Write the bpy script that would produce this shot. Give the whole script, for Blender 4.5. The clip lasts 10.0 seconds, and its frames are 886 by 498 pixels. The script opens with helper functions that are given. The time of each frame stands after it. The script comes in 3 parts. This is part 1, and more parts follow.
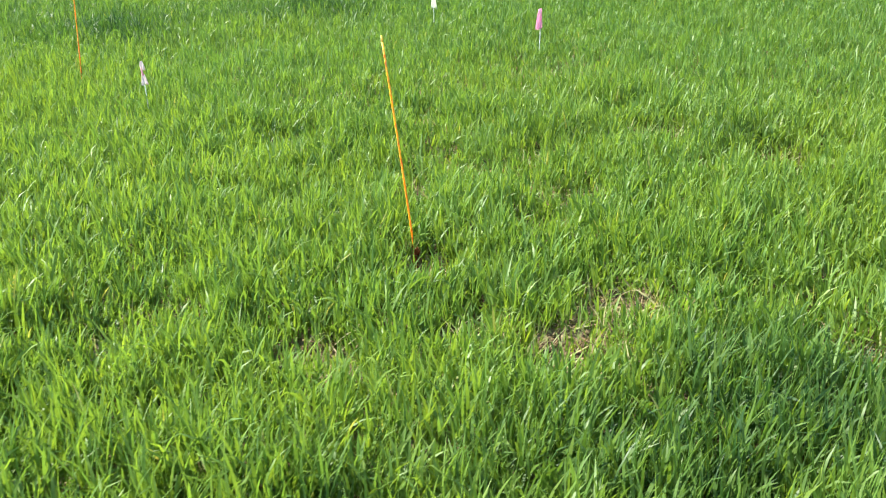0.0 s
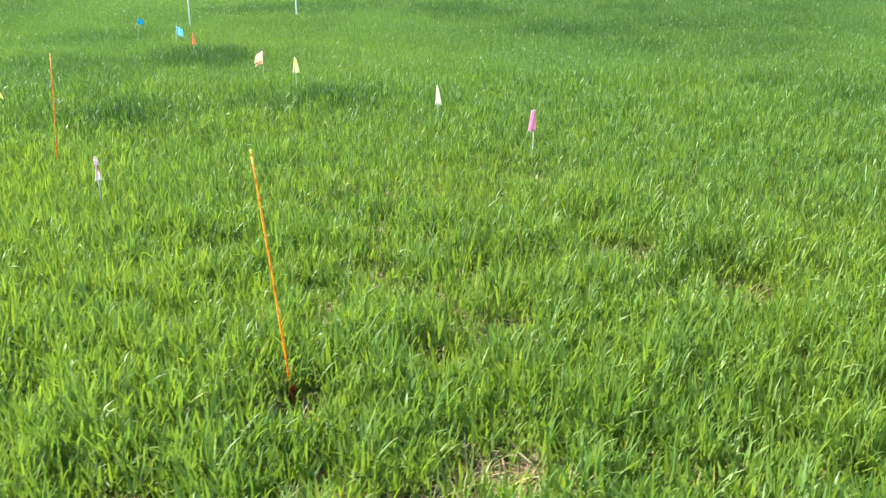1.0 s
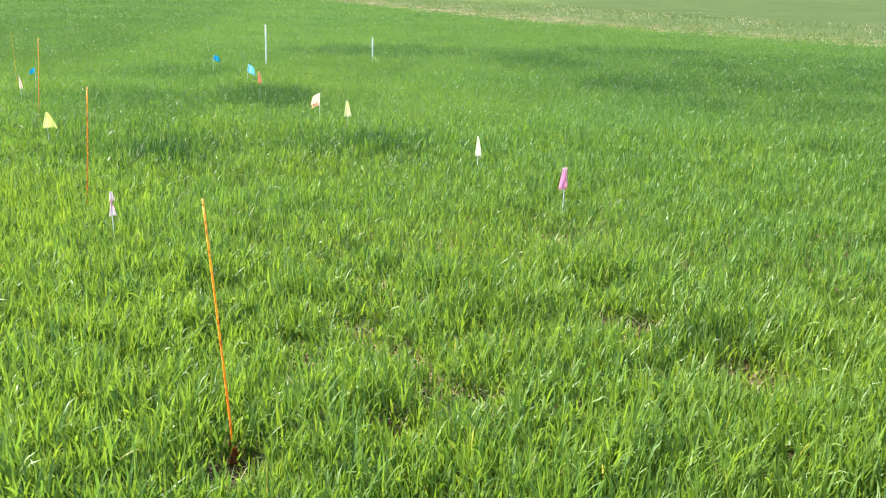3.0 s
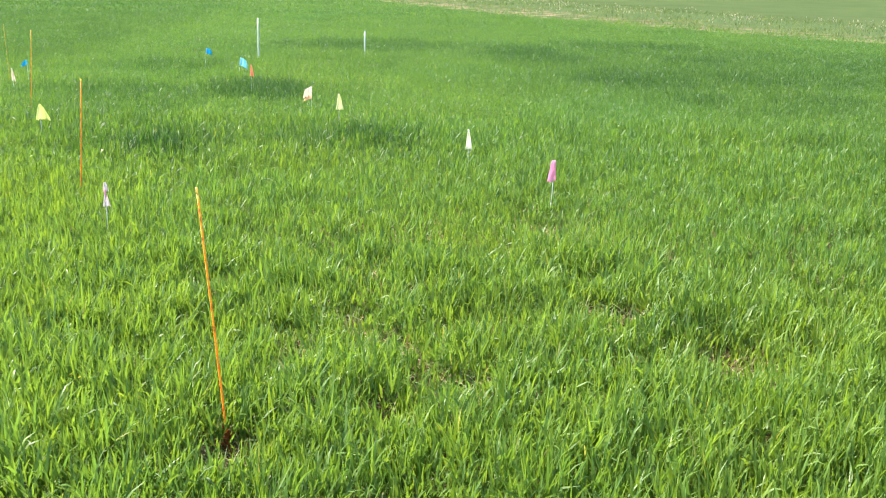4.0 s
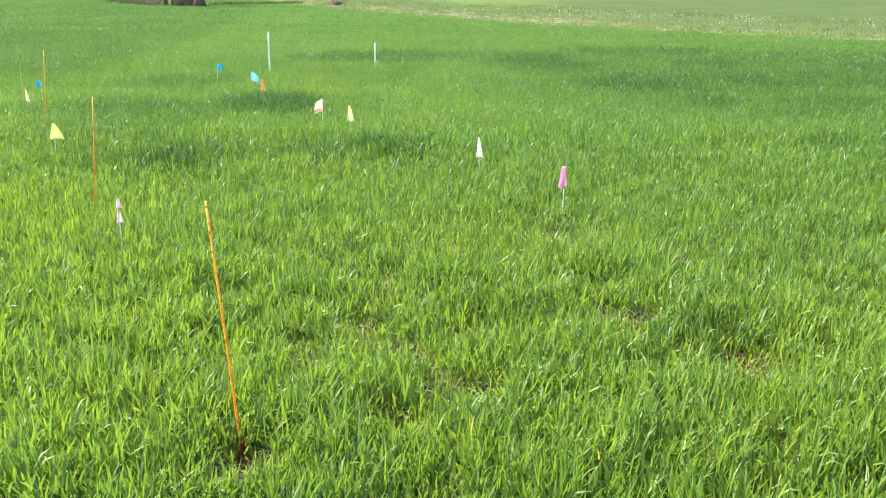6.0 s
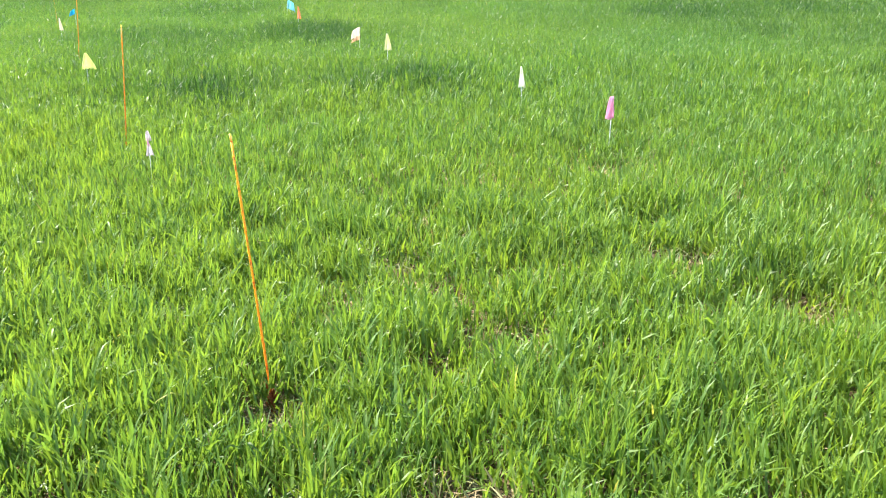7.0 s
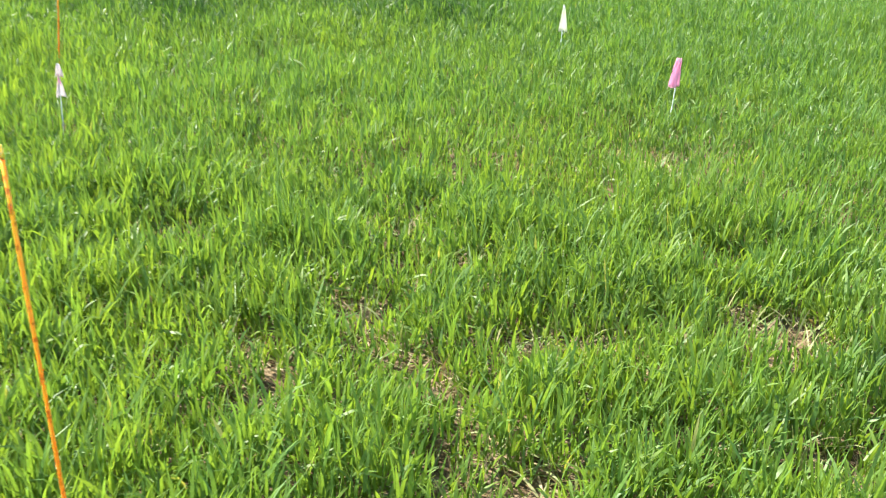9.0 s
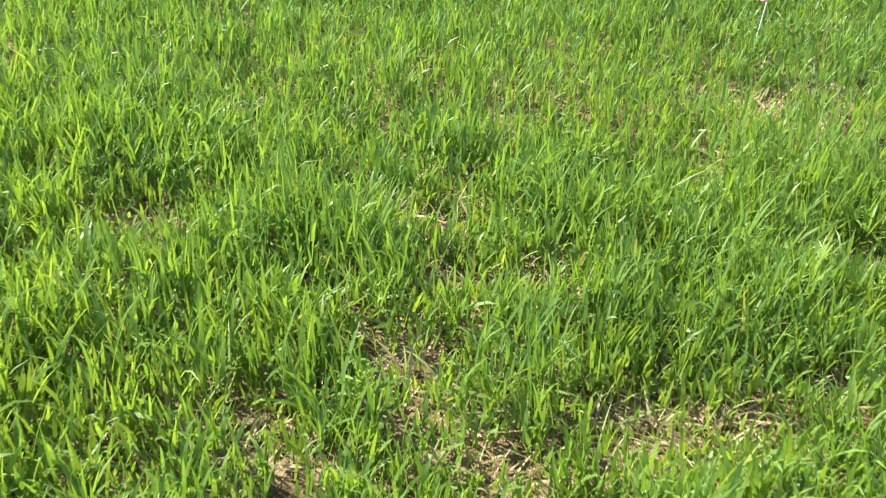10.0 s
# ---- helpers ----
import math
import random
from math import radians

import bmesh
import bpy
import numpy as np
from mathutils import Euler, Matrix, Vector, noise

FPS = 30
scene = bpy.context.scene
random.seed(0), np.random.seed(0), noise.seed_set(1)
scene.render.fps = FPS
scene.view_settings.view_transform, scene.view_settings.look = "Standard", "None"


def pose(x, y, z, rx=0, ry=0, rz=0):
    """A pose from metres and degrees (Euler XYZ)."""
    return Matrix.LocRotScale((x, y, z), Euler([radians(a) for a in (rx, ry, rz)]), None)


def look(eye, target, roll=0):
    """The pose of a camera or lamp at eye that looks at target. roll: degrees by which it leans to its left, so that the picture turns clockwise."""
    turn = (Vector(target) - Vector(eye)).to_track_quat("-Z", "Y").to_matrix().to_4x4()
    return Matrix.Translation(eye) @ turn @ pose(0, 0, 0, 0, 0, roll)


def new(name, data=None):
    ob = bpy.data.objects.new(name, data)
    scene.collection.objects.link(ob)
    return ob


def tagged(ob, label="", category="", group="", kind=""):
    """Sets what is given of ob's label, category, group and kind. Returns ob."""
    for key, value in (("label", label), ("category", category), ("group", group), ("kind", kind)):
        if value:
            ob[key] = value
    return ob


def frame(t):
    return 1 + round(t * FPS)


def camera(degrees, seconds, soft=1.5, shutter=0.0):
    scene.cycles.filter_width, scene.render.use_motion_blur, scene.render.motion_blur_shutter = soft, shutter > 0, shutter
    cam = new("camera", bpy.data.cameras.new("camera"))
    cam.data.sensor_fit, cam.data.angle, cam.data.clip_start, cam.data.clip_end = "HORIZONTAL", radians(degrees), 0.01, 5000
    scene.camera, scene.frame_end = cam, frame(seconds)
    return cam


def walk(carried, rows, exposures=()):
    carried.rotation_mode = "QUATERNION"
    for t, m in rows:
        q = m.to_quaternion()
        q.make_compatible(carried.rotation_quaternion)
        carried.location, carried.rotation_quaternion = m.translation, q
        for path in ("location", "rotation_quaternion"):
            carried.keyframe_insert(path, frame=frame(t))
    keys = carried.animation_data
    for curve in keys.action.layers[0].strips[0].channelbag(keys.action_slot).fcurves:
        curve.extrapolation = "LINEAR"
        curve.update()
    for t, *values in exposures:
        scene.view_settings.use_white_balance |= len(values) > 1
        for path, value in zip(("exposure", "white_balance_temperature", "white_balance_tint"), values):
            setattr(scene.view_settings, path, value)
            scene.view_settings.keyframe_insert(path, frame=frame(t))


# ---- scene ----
cam = camera(48.4, 10.0, soft=1.12, shutter=0.18)

PATH = [
    (0, (0.317, -1.572, 1.508), (0.117, 0.274, 0.766), -1.9),
    (0.2, (0.454, -1.446, 1.502), (0.201, 0.41, 0.801), -2.0),
    (0.3, (0.515, -1.383, 1.507), (0.233, 0.489, 0.861), -1.0),
    (0.5, (0.644, -1.243, 1.506), (0.339, 0.636, 0.892), -0.3),
    (0.7, (0.753, -1.132, 1.508), (0.419, 0.744, 0.899), -0.5),
    (1, (0.927, -0.998, 1.513), (0.572, 0.883, 0.933), -1.2),
    (1.2, (1.048, -0.917, 1.517), (0.684, 0.971, 0.968), -0.4),
    (1.3, (1.1, -0.889, 1.514), (0.716, 1.003, 0.991), 0.0),
    (1.5, (1.171, -0.843, 1.513), (0.733, 1.041, 1.004), 0.2),
    (1.8, (1.217, -0.76, 1.519), (0.719, 1.107, 1.003), -0.6),
    (2, (1.233, -0.718, 1.531), (0.73, 1.151, 1.03), -0.1),
    (2.2, (1.242, -0.703, 1.527), (0.744, 1.172, 1.044), 1.0),
    (2.5, (1.25, -0.699, 1.526), (0.736, 1.174, 1.048), 0.7),
    (3.8, (1.297, -0.787, 1.529), (0.783, 1.074, 1.008), 1.7),
    (4, (1.303, -0.801, 1.529), (0.804, 1.069, 1.026), 1.3),
    (4.2, (1.303, -0.808, 1.527), (0.787, 1.062, 1.042), 0.8),
    (4.5, (1.311, -0.823, 1.527), (0.781, 1.048, 1.061), -0.3),
    (5, (1.322, -0.809, 1.515), (0.808, 1.064, 1.037), -0.3),
    (5.2, (1.329, -0.803, 1.524), (0.824, 1.072, 1.045), 0.2),
    (6.3, (1.325, -0.802, 1.525), (0.755, 1.05, 1.032), -1.2),
    (6.5, (1.318, -0.773, 1.513), (0.713, 1.062, 1.001), -1.7),
    (6.8, (1.294, -0.665, 1.491), (0.678, 1.148, 0.912), -1.2),
    (7, (1.25, -0.578, 1.483), (0.654, 1.229, 0.866), -0.7),
    (7.2, (1.218, -0.443, 1.473), (0.602, 1.347, 0.828), -1.2),
    (7.5, (1.183, -0.27, 1.48), (0.613, 1.526, 0.811), -0.6),
    (7.7, (1.181, -0.143, 1.486), (0.63, 1.662, 0.825), -0.5),
    (8, (1.164, 0.071, 1.462), (0.589, 1.9, 0.893), 1.6),
    (8.2, (1.138, 0.215, 1.459), (0.546, 2.038, 0.885), 2.0),
    (8.5, (1.087, 0.417, 1.449), (0.401, 2.171, 0.776), 1.7),
    (8.7, (1.013, 0.591, 1.421), (0.319, 2.324, 0.702), 1.8),
    (9, (0.884, 0.85, 1.386), (0.267, 2.59, 0.616), 3.3),
    (9.2, (0.795, 1.038, 1.377), (0.24, 2.748, 0.5), 2.9),
    (9.5, (0.622, 1.34, 1.334), (0.067, 3.013, 0.389), 2.8),
    (9.7, (0.524, 1.476, 1.36), (-0.057, 3.118, 0.376), 2.6),
    (10, (0.35, 1.67, 1.342), (-0.175, 3.314, 0.331), 5.0),
]
walk(cam, [(t, look(eye, target, roll)) for t, eye, target, roll in PATH], exposures=[(0.0, 1.51, 6500, 10), (1.2, 1.51, 6500, 10), (2.5, 1.54, 6500, 13), (5.0, 1.54, 6500, 13), (6.5, 1.66, 6500, 14), (7.2, 1.75, 6500, 13), (8.0, 1.65, 6500, 13), (8.5, 1.58, 6550, 12), (9.0, 1.62, 6600, 11), (9.6, 1.66, 6800, 10), (10.0, 1.64, 6800, 10)])

# ---- light ----
SUN_AZ, SUN_EL = radians(-82), radians(45)      # azimuth from +y, clockwise
world = bpy.data.worlds.new("world")
scene.world = world
world.use_nodes = True
wn = world.node_tree.nodes
sky = wn.new("ShaderNodeTexSky")
sky.sky_type = "NISHITA"
sky.sun_disc = False
sky.sun_elevation, sky.sun_rotation = SUN_EL, SUN_AZ
wn["Background"].inputs["Strength"].default_value = 0.13
world.node_tree.links.new(sky.outputs["Color"], wn["Background"].inputs["Color"])
sun = new("sun", bpy.data.lights.new("sun", "SUN"))
sun.data.energy, sun.data.angle, sun.data.color = 5.0, radians(0.53), (1.0, 0.95, 0.86)
to_sun = Vector((math.sin(SUN_AZ) * math.cos(SUN_EL), math.cos(SUN_AZ) * math.cos(SUN_EL), math.sin(SUN_EL)))
sun.matrix_world = look(to_sun * 30, (0, 0, 0))


# ---- materials ----
def material(name, rough=0.6, spec=0.4):
    m = bpy.data.materials.new(name)
    m.use_nodes = True
    b = m.node_tree.nodes["Principled BSDF"]
    b.inputs["Roughness"].default_value = rough
    b.inputs["Specular IOR Level"].default_value = spec
    return m, m.node_tree.nodes, m.node_tree.links, b


def noise_node(nodes, links, scale, detail=4.0, coords=None, rough=0.55):
    n = nodes.new("ShaderNodeTexNoise")
    n.inputs["Scale"].default_value, n.inputs["Detail"].default_value = scale, detail
    n.inputs["Roughness"].default_value = rough
    if coords is None:
        coords = nodes.new("ShaderNodeTexCoord").outputs["Object"]
    links.new(coords, n.inputs["Vector"])
    return n


def ramp_node(nodes, links, fac, *stops):
    r = nodes.new("ShaderNodeValToRGB")
    el = r.color_ramp.elements
    while len(el) < len(stops):
        el.new(0.5)
    for e, (at, colour) in zip(el, stops):
        e.position, e.color = at, (*colour, 1)
    links.new(fac, r.inputs["Fac"])
    return r


def mix_node(nodes, links, fac, a, b, mode="MIX"):
    m = nodes.new("ShaderNodeMix")
    m.data_type, m.blend_type = "RGBA", mode
    for socket, value in ((m.inputs[0], fac), (m.inputs[6], a), (m.inputs[7], b)):
        if isinstance(value, (int, float)):
            socket.default_value = value
        elif isinstance(value, tuple):
            socket.default_value = (*value, 1)
        else:
            links.new(value, socket)
    return m.outputs[2]


def bump_node(nodes, links, height, strength, distance, shader):
    b = nodes.new("ShaderNodeBump")
    b.inputs["Strength"].default_value, b.inputs["Distance"].default_value = strength, distance
    links.new(height, b.inputs["Height"])
    links.new(b.outputs["Normal"], shader.inputs["Normal"])


def leaf_material(name, young, plain, lush, through_colour, rough=0.38, spec=0.5, thin=0.42):
    """A thin leaf: gloss and diffuse on both faces, light through it; the tint of each leaf comes from its attribute."""
    m, nodes, links, b = material(name, rough, spec)
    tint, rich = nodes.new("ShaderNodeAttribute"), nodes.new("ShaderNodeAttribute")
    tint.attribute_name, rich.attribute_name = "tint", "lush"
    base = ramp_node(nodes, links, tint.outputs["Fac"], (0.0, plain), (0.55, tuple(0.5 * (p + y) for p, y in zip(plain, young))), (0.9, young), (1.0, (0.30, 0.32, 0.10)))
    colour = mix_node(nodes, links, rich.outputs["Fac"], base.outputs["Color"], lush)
    streak = noise_node(nodes, links, 60.0, 2.0)
    spots = ramp_node(nodes, links, streak.outputs["Fac"], (0.3, (0.82, 0.85, 0.8)), (0.7, (1.12, 1.1, 1.05)))
    colour = mix_node(nodes, links, 1.0, colour, spots.outputs["Color"], "MULTIPLY")
    links.new(colour, b.inputs["Base Color"])
    t = nodes.new("ShaderNodeBsdfTranslucent")
    links.new(mix_node(nodes, links, 1.0, colour, through_colour, "MULTIPLY"), t.inputs["Color"])
    mixed = nodes.new("ShaderNodeMixShader")
    mixed.inputs[0].default_value = thin
    links.new(b.outputs[0], mixed.inputs[1])
    links.new(t.outputs[0], mixed.inputs[2])
    links.new(mixed.outputs[0], nodes["Material Output"].inputs["Surface"])
    return m


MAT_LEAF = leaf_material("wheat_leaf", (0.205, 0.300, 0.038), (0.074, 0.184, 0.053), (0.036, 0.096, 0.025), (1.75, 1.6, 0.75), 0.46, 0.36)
MAT_STRAW = leaf_material("dry_straw", (0.44, 0.35, 0.20), (0.30, 0.22, 0.12), (0.17, 0.11, 0.06), (1.0, 0.95, 0.8), 0.6, 0.3, 0.2)
MAT_THATCH = leaf_material("yellowed_leaf", (0.42, 0.39, 0.20), (0.20, 0.27, 0.08), (0.18, 0.11, 0.055), (1.2, 1.1, 0.8), 0.55, 0.3, 0.3)
MAT_SEED = leaf_material("seed_head", (0.50, 0.46, 0.33), (0.5, 0.45, 0.3), (0.4, 0.33, 0.2), (1.0, 0.95, 0.8), 0.7, 0.2, 0.3)
MAT_VERGE = leaf_material("verge_grass", (0.24, 0.28, 0.10), (0.125, 0.20, 0.062), (0.05, 0.10, 0.03), (1.3, 1.2, 0.7), 0.6, 0.2, 0.35)


def ground_material():
    """Pale dry soil under the crop near by; with distance the sheet is the closed green of the field, the bare verge and the pasture beyond."""
    m, nodes, links, b = material("field_ground", 1.0, 0.0)
    geo = nodes.new("ShaderNodeNewGeometry")
    p = geo.outputs["Position"]
    n1 = noise_node(nodes, links, 9.0, 6.0, p)
    n2 = noise_node(nodes, links, 70.0, 5.0, p)
    soil = ramp_node(nodes, links, n1.outputs["Fac"], (0.25, (0.078, 0.056, 0.032)), (0.5, (0.185, 0.140, 0.083)), (0.75, (0.37, 0.30, 0.195)))
    grit = ramp_node(nodes, links, n2.outputs["Fac"], (0.3, (0.65, 0.62, 0.58)), (0.7, (1.15, 1.13, 1.1)))
    soil = mix_node(nodes, links, 1.0, soil.outputs["Color"], grit.outputs["Color"], "MULTIPLY")
    big, small = noise_node(nodes, links, 0.09, 5.0, p), noise_node(nodes, links, 1.7, 6.0, p, 0.7)
    crop = ramp_node(nodes, links, small.outputs["Fac"], (0.3, (0.040, 0.088, 0.022)), (0.7, (0.078, 0.145, 0.034)))
    dark = ramp_node(nodes, links, big.outputs["Fac"], (0.35, (0.72, 0.8, 0.9)), (0.65, (1.1, 1.05, 1.0)))
    crop = mix_node(nodes, links, 1.0, crop.outputs["Color"], dark.outputs["Color"], "MULTIPLY")
    pasture = ramp_node(nodes, links, noise_node(nodes, links, 0.22, 6.0, p, 0.65).outputs["Fac"], (0.35, (0.064, 0.096, 0.038)), (0.65, (0.084, 0.118, 0.045)))
    meadow = ramp_node(nodes, links, big.outputs["Fac"], (0.3, (0.098, 0.150, 0.050)), (0.7, (0.125, 0.180, 0.060)))
    sep = nodes.new("ShaderNodeSeparateXYZ")
    links.new(p, sep.inputs[0])

    def math_node(op, a, c):
        k = nodes.new("ShaderNodeMath")
        k.operation, k.use_clamp = op, op == "SMOOTH_STEP"
        for s, v in zip(k.inputs, (a, c)):
            if isinstance(v, (int, float)):
                s.default_value = v
            else:
                links.new(v, s)
        return k.outputs[0]

    def step(value, low, high):
        k = nodes.new("ShaderNodeMapRange")
        k.interpolation_type = "SMOOTHSTEP"
        links.new(value, k.inputs["Value"])
        k.inputs["From Min"].default_value, k.inputs["From Max"].default_value = low, high
        return k.outputs["Result"]

    y = sep.outputs["Y"]
    # bare soil shows only between the plants of the near plot
    far = math_node("MAXIMUM", step(math_node("ABSOLUTE", math_node("SUBTRACT", sep.outputs["X"], 0.1), 0.0), 2.5, 3.4),
                    step(math_node("ABSOLUTE", math_node("SUBTRACT", y, 3.4), 0.0), 3.2, 4.4))
    colour = mix_node(nodes, links, far, soil, crop)
    # signed distance across the verge: its near edge runs from (7, 41) to (-37, 95)
    across = math_node("ADD", math_node("MULTIPLY", math_node("SUBTRACT", sep.outputs["X"], VERGE_X), VERGE_N[0]), math_node("MULTIPLY", math_node("SUBTRACT", y, VERGE_Y), VERGE_N[1]))
    across = math_node("ADD", across, math_node("MULTIPLY", noise_node(nodes, links, 0.6, 4.0, p).outputs["Fac"], 2.4))
    dry = math_node("MULTIPLY", step(noise_node(nodes, links, 0.9, 5.0, p).outputs["Fac"], 0.50, 0.62), step(across, 9.0, 3.0))
    bank = math_node("MULTIPLY", math_node("MULTIPLY", step(across, 0.9, 1.5), step(across, 3.4, 2.4)), step(noise_node(nodes, links, 0.35, 4.0, p).outputs["Fac"], 0.49, 0.55))
    bank = math_node("MULTIPLY", bank, step(sep.outputs["X"], -5.0, 0.0))
    dry = math_node("MAXIMUM", dry, bank)
    strip = mix_node(nodes, links, dry, (0.082, 0.120, 0.048), (0.31, 0.225, 0.15))
    colour = mix_node(nodes, links, step(across, 0.6, 1.4), colour, strip)
    beyond = mix_node(nodes, links, step(math_node("ADD", sep.outputs["X"], math_node("MULTIPLY", y, 0.13)), 3.0, -14.0), pasture.outputs["Color"], meadow.outputs["Color"])
    colour = mix_node(nodes, links, step(across, 14.0, 18.0), colour, beyond)
    links.new(colour, b.inputs["Base Color"])
    both = math_node("ADD", math_node("MULTIPLY", n1.outputs["Fac"], 2.0), n2.outputs["Fac"])
    bump_node(nodes, links, both, 0.7, 0.02, b)
    return m


def paint(name, colour, rough=0.45, spec=0.4, worn=0.25, scale=35.0):
    m, nodes, links, b = material(name, rough, spec)
    n = noise_node(nodes, links, scale, 5.0)
    r = ramp_node(nodes, links, n.outputs["Fac"], (0.3, tuple(c * (1 - worn) for c in colour)), (0.65, colour))
    links.new(r.outputs["Color"], b.inputs["Base Color"])
    bump_node(nodes, links, n.outputs["Fac"], 0.2, 0.001, b)
    return m


def faded_rod(name, low, high):
    """Fluorescent glass fibre, bleached towards the top by the sun; light soaks through the thin rod."""
    m, nodes, links, b = material(name, 0.42, 0.45)
    at = nodes.new("ShaderNodeTexCoord").outputs["Object"]
    sep = nodes.new("ShaderNodeSeparateXYZ")
    links.new(at, sep.inputs[0])
    n = noise_node(nodes, links, 25.0, 4.0, at)
    k = nodes.new("ShaderNodeMath")
    k.operation = "MULTIPLY_ADD"
    links.new(n.outputs["Fac"], k.inputs[0])
    k.inputs[1].default_value = 0.35
    links.new(sep.outputs["Z"], k.inputs[2])
    r = ramp_node(nodes, links, k.outputs[0], (0.30, low), (1.0, high))
    scuffs = ramp_node(nodes, links, noise_node(nodes, links, 55.0, 3.0, at).outputs["Fac"], (0.36, (0.55, 0.42, 0.4)), (0.46, (1.0, 1.0, 1.0)))
    links.new(mix_node(nodes, links, 1.0, r.outputs["Color"], scuffs.outputs["Color"], "MULTIPLY"), b.inputs["Base Color"])
    b.inputs["Subsurface Weight"].default_value = 0.85
    b.inputs["Subsurface Radius"].default_value = (1.0, 0.6, 0.25)
    b.inputs["Subsurface Scale"].default_value = 0.014
    return m


def film_material(name, colour, thin=0.66):
    """Thin flag plastic: some of the light comes through it."""
    m, nodes, links, b = material(name, 0.4, 0.4)
    n = noise_node(nodes, links, 30.0, 4.0)
    r = ramp_node(nodes, links, n.outputs["Fac"], (0.3, tuple(c * 0.85 for c in colour)), (0.7, colour))
    links.new(r.outputs["Color"], b.inputs["Base Color"])
    t = nodes.new("ShaderNodeBsdfTranslucent")
    links.new(r.outputs["Color"], t.inputs["Color"])
    mixed = nodes.new("ShaderNodeMixShader")
    mixed.inputs[0].default_value = thin
    links.new(b.outputs[0], mixed.inputs[1])
    links.new(t.outputs[0], mixed.inputs[2])
    links.new(mixed.outputs[0], nodes["Material Output"].inputs["Surface"])
    return m


VERGE_X, VERGE_Y = 7.2, 41.0
VERGE_D = Vector((-44.2, 54.0, 0)).normalized()
VERGE_N = Vector((VERGE_D.y, -VERGE_D.x, 0))
if VERGE_N.y < 0:
    VERGE_N = -VERGE_N

MAT_GROUND = ground_material()
MAT_ORANGE = faded_rod("orange_stake", (0.90, 0.31, 0.016), (0.95, 0.50, 0.045))
MAT_OCHRE = faded_rod("weathered_stake", (0.60, 0.22, 0.02), (0.78, 0.40, 0.04))
MAT_YELLOW_TIP = faded_rod("faded_tip", (0.95, 0.55, 0.08), (0.97, 0.66, 0.16))
MAT_RUST = paint("rusty_base", (0.33, 0.09, 0.03), 0.8, 0.2, 0.5, 90)
MAT_WIRE = paint("galvanised_wire", (0.82, 0.84, 0.82), 0.45, 0.5)
MAT_WHITE_POST = paint("white_post", (0.80, 0.80, 0.78), 0.5, 0.4, 0.12)
MAT_BARK = paint("bark", (0.18, 0.135, 0.10), 0.95, 0.1, 0.55, 8)
MAT_TWIG = paint("bare_twigs", (0.56, 0.45, 0.37), 0.9, 0.1, 0.4, 3)
MAT_DARK_TWIG = paint("brown_twigs", (0.42, 0.33, 0.26), 0.9, 0.1, 0.5, 4)
MAT_BRUSH = paint("brush_pile", (0.22, 0.145, 0.105), 0.9, 0.1, 0.4, 5)
FILM = {name: film_material(name + "_film", c) for name, c in {
    "pink": (1.0, 0.60, 0.76), "pale": (0.98, 0.87, 0.87), "white": (0.94, 0.94, 0.80), "yellow": (0.88, 0.92, 0.47), "cream": (0.92, 0.92, 0.60),
    "salmon": (0.97, 0.86, 0.74), "peach": (0.97, 0.68, 0.50), "orange": (0.96, 0.50, 0.30), "cyan": (0.44, 0.82, 0.90), "blue": (0.04, 0.56, 0.80)}.items()}


# ---- numbers of the field ----
def value_noise(x, y, size, seed=0):
    """Smooth noise from 0 to 1 for arrays of places."""
    u, v = np.asarray(x) / size, np.asarray(y) / size
    i, j = np.floor(u), np.floor(v)
    f, g = u - i, v - j
    f, g = f * f * (3 - 2 * f), g * g * (3 - 2 * g)

    def corner(a, b):
        k = np.sin(a * 127.1 + b * 311.7 + seed * 74.7) * 43758.5453
        return k - np.floor(k)

    low = corner(i, j) * (1 - f) + corner(i + 1, j) * f
    high = corner(i, j + 1) * (1 - f) + corner(i + 1, j + 1) * f
    return low * (1 - g) + high * g


def soft_ramp(v, w):
    return w * np.logaddexp(0, np.asarray(v, float) / w)


def height(x, y):
    """The lie of the land: level by the path, then rising to the pasture behind the verge."""
    z = 0.026 * soft_ramp(y - 58.0, 6.0) + 0.045 * (soft_ramp(y - 150.0, 25.0) - soft_ramp(y - 520.0, 60.0))
    return z - 0.026 * soft_ramp(y - 520.0, 60.0)


def relief(x, y):
    """Clods and hollows of the soil close to the path."""
    near = np.clip(1.6 - np.hypot(x - 0.5, y - 2.5) / 8.0, 0, 1)
    return near * (0.030 * (value_noise(x, y, 0.55, 3) - 0.5) + 0.026 * (value_noise(x, y, 0.17, 4) - 0.5) + 0.014 * (value_noise(x, y, 0.07, 5) - 0.5))


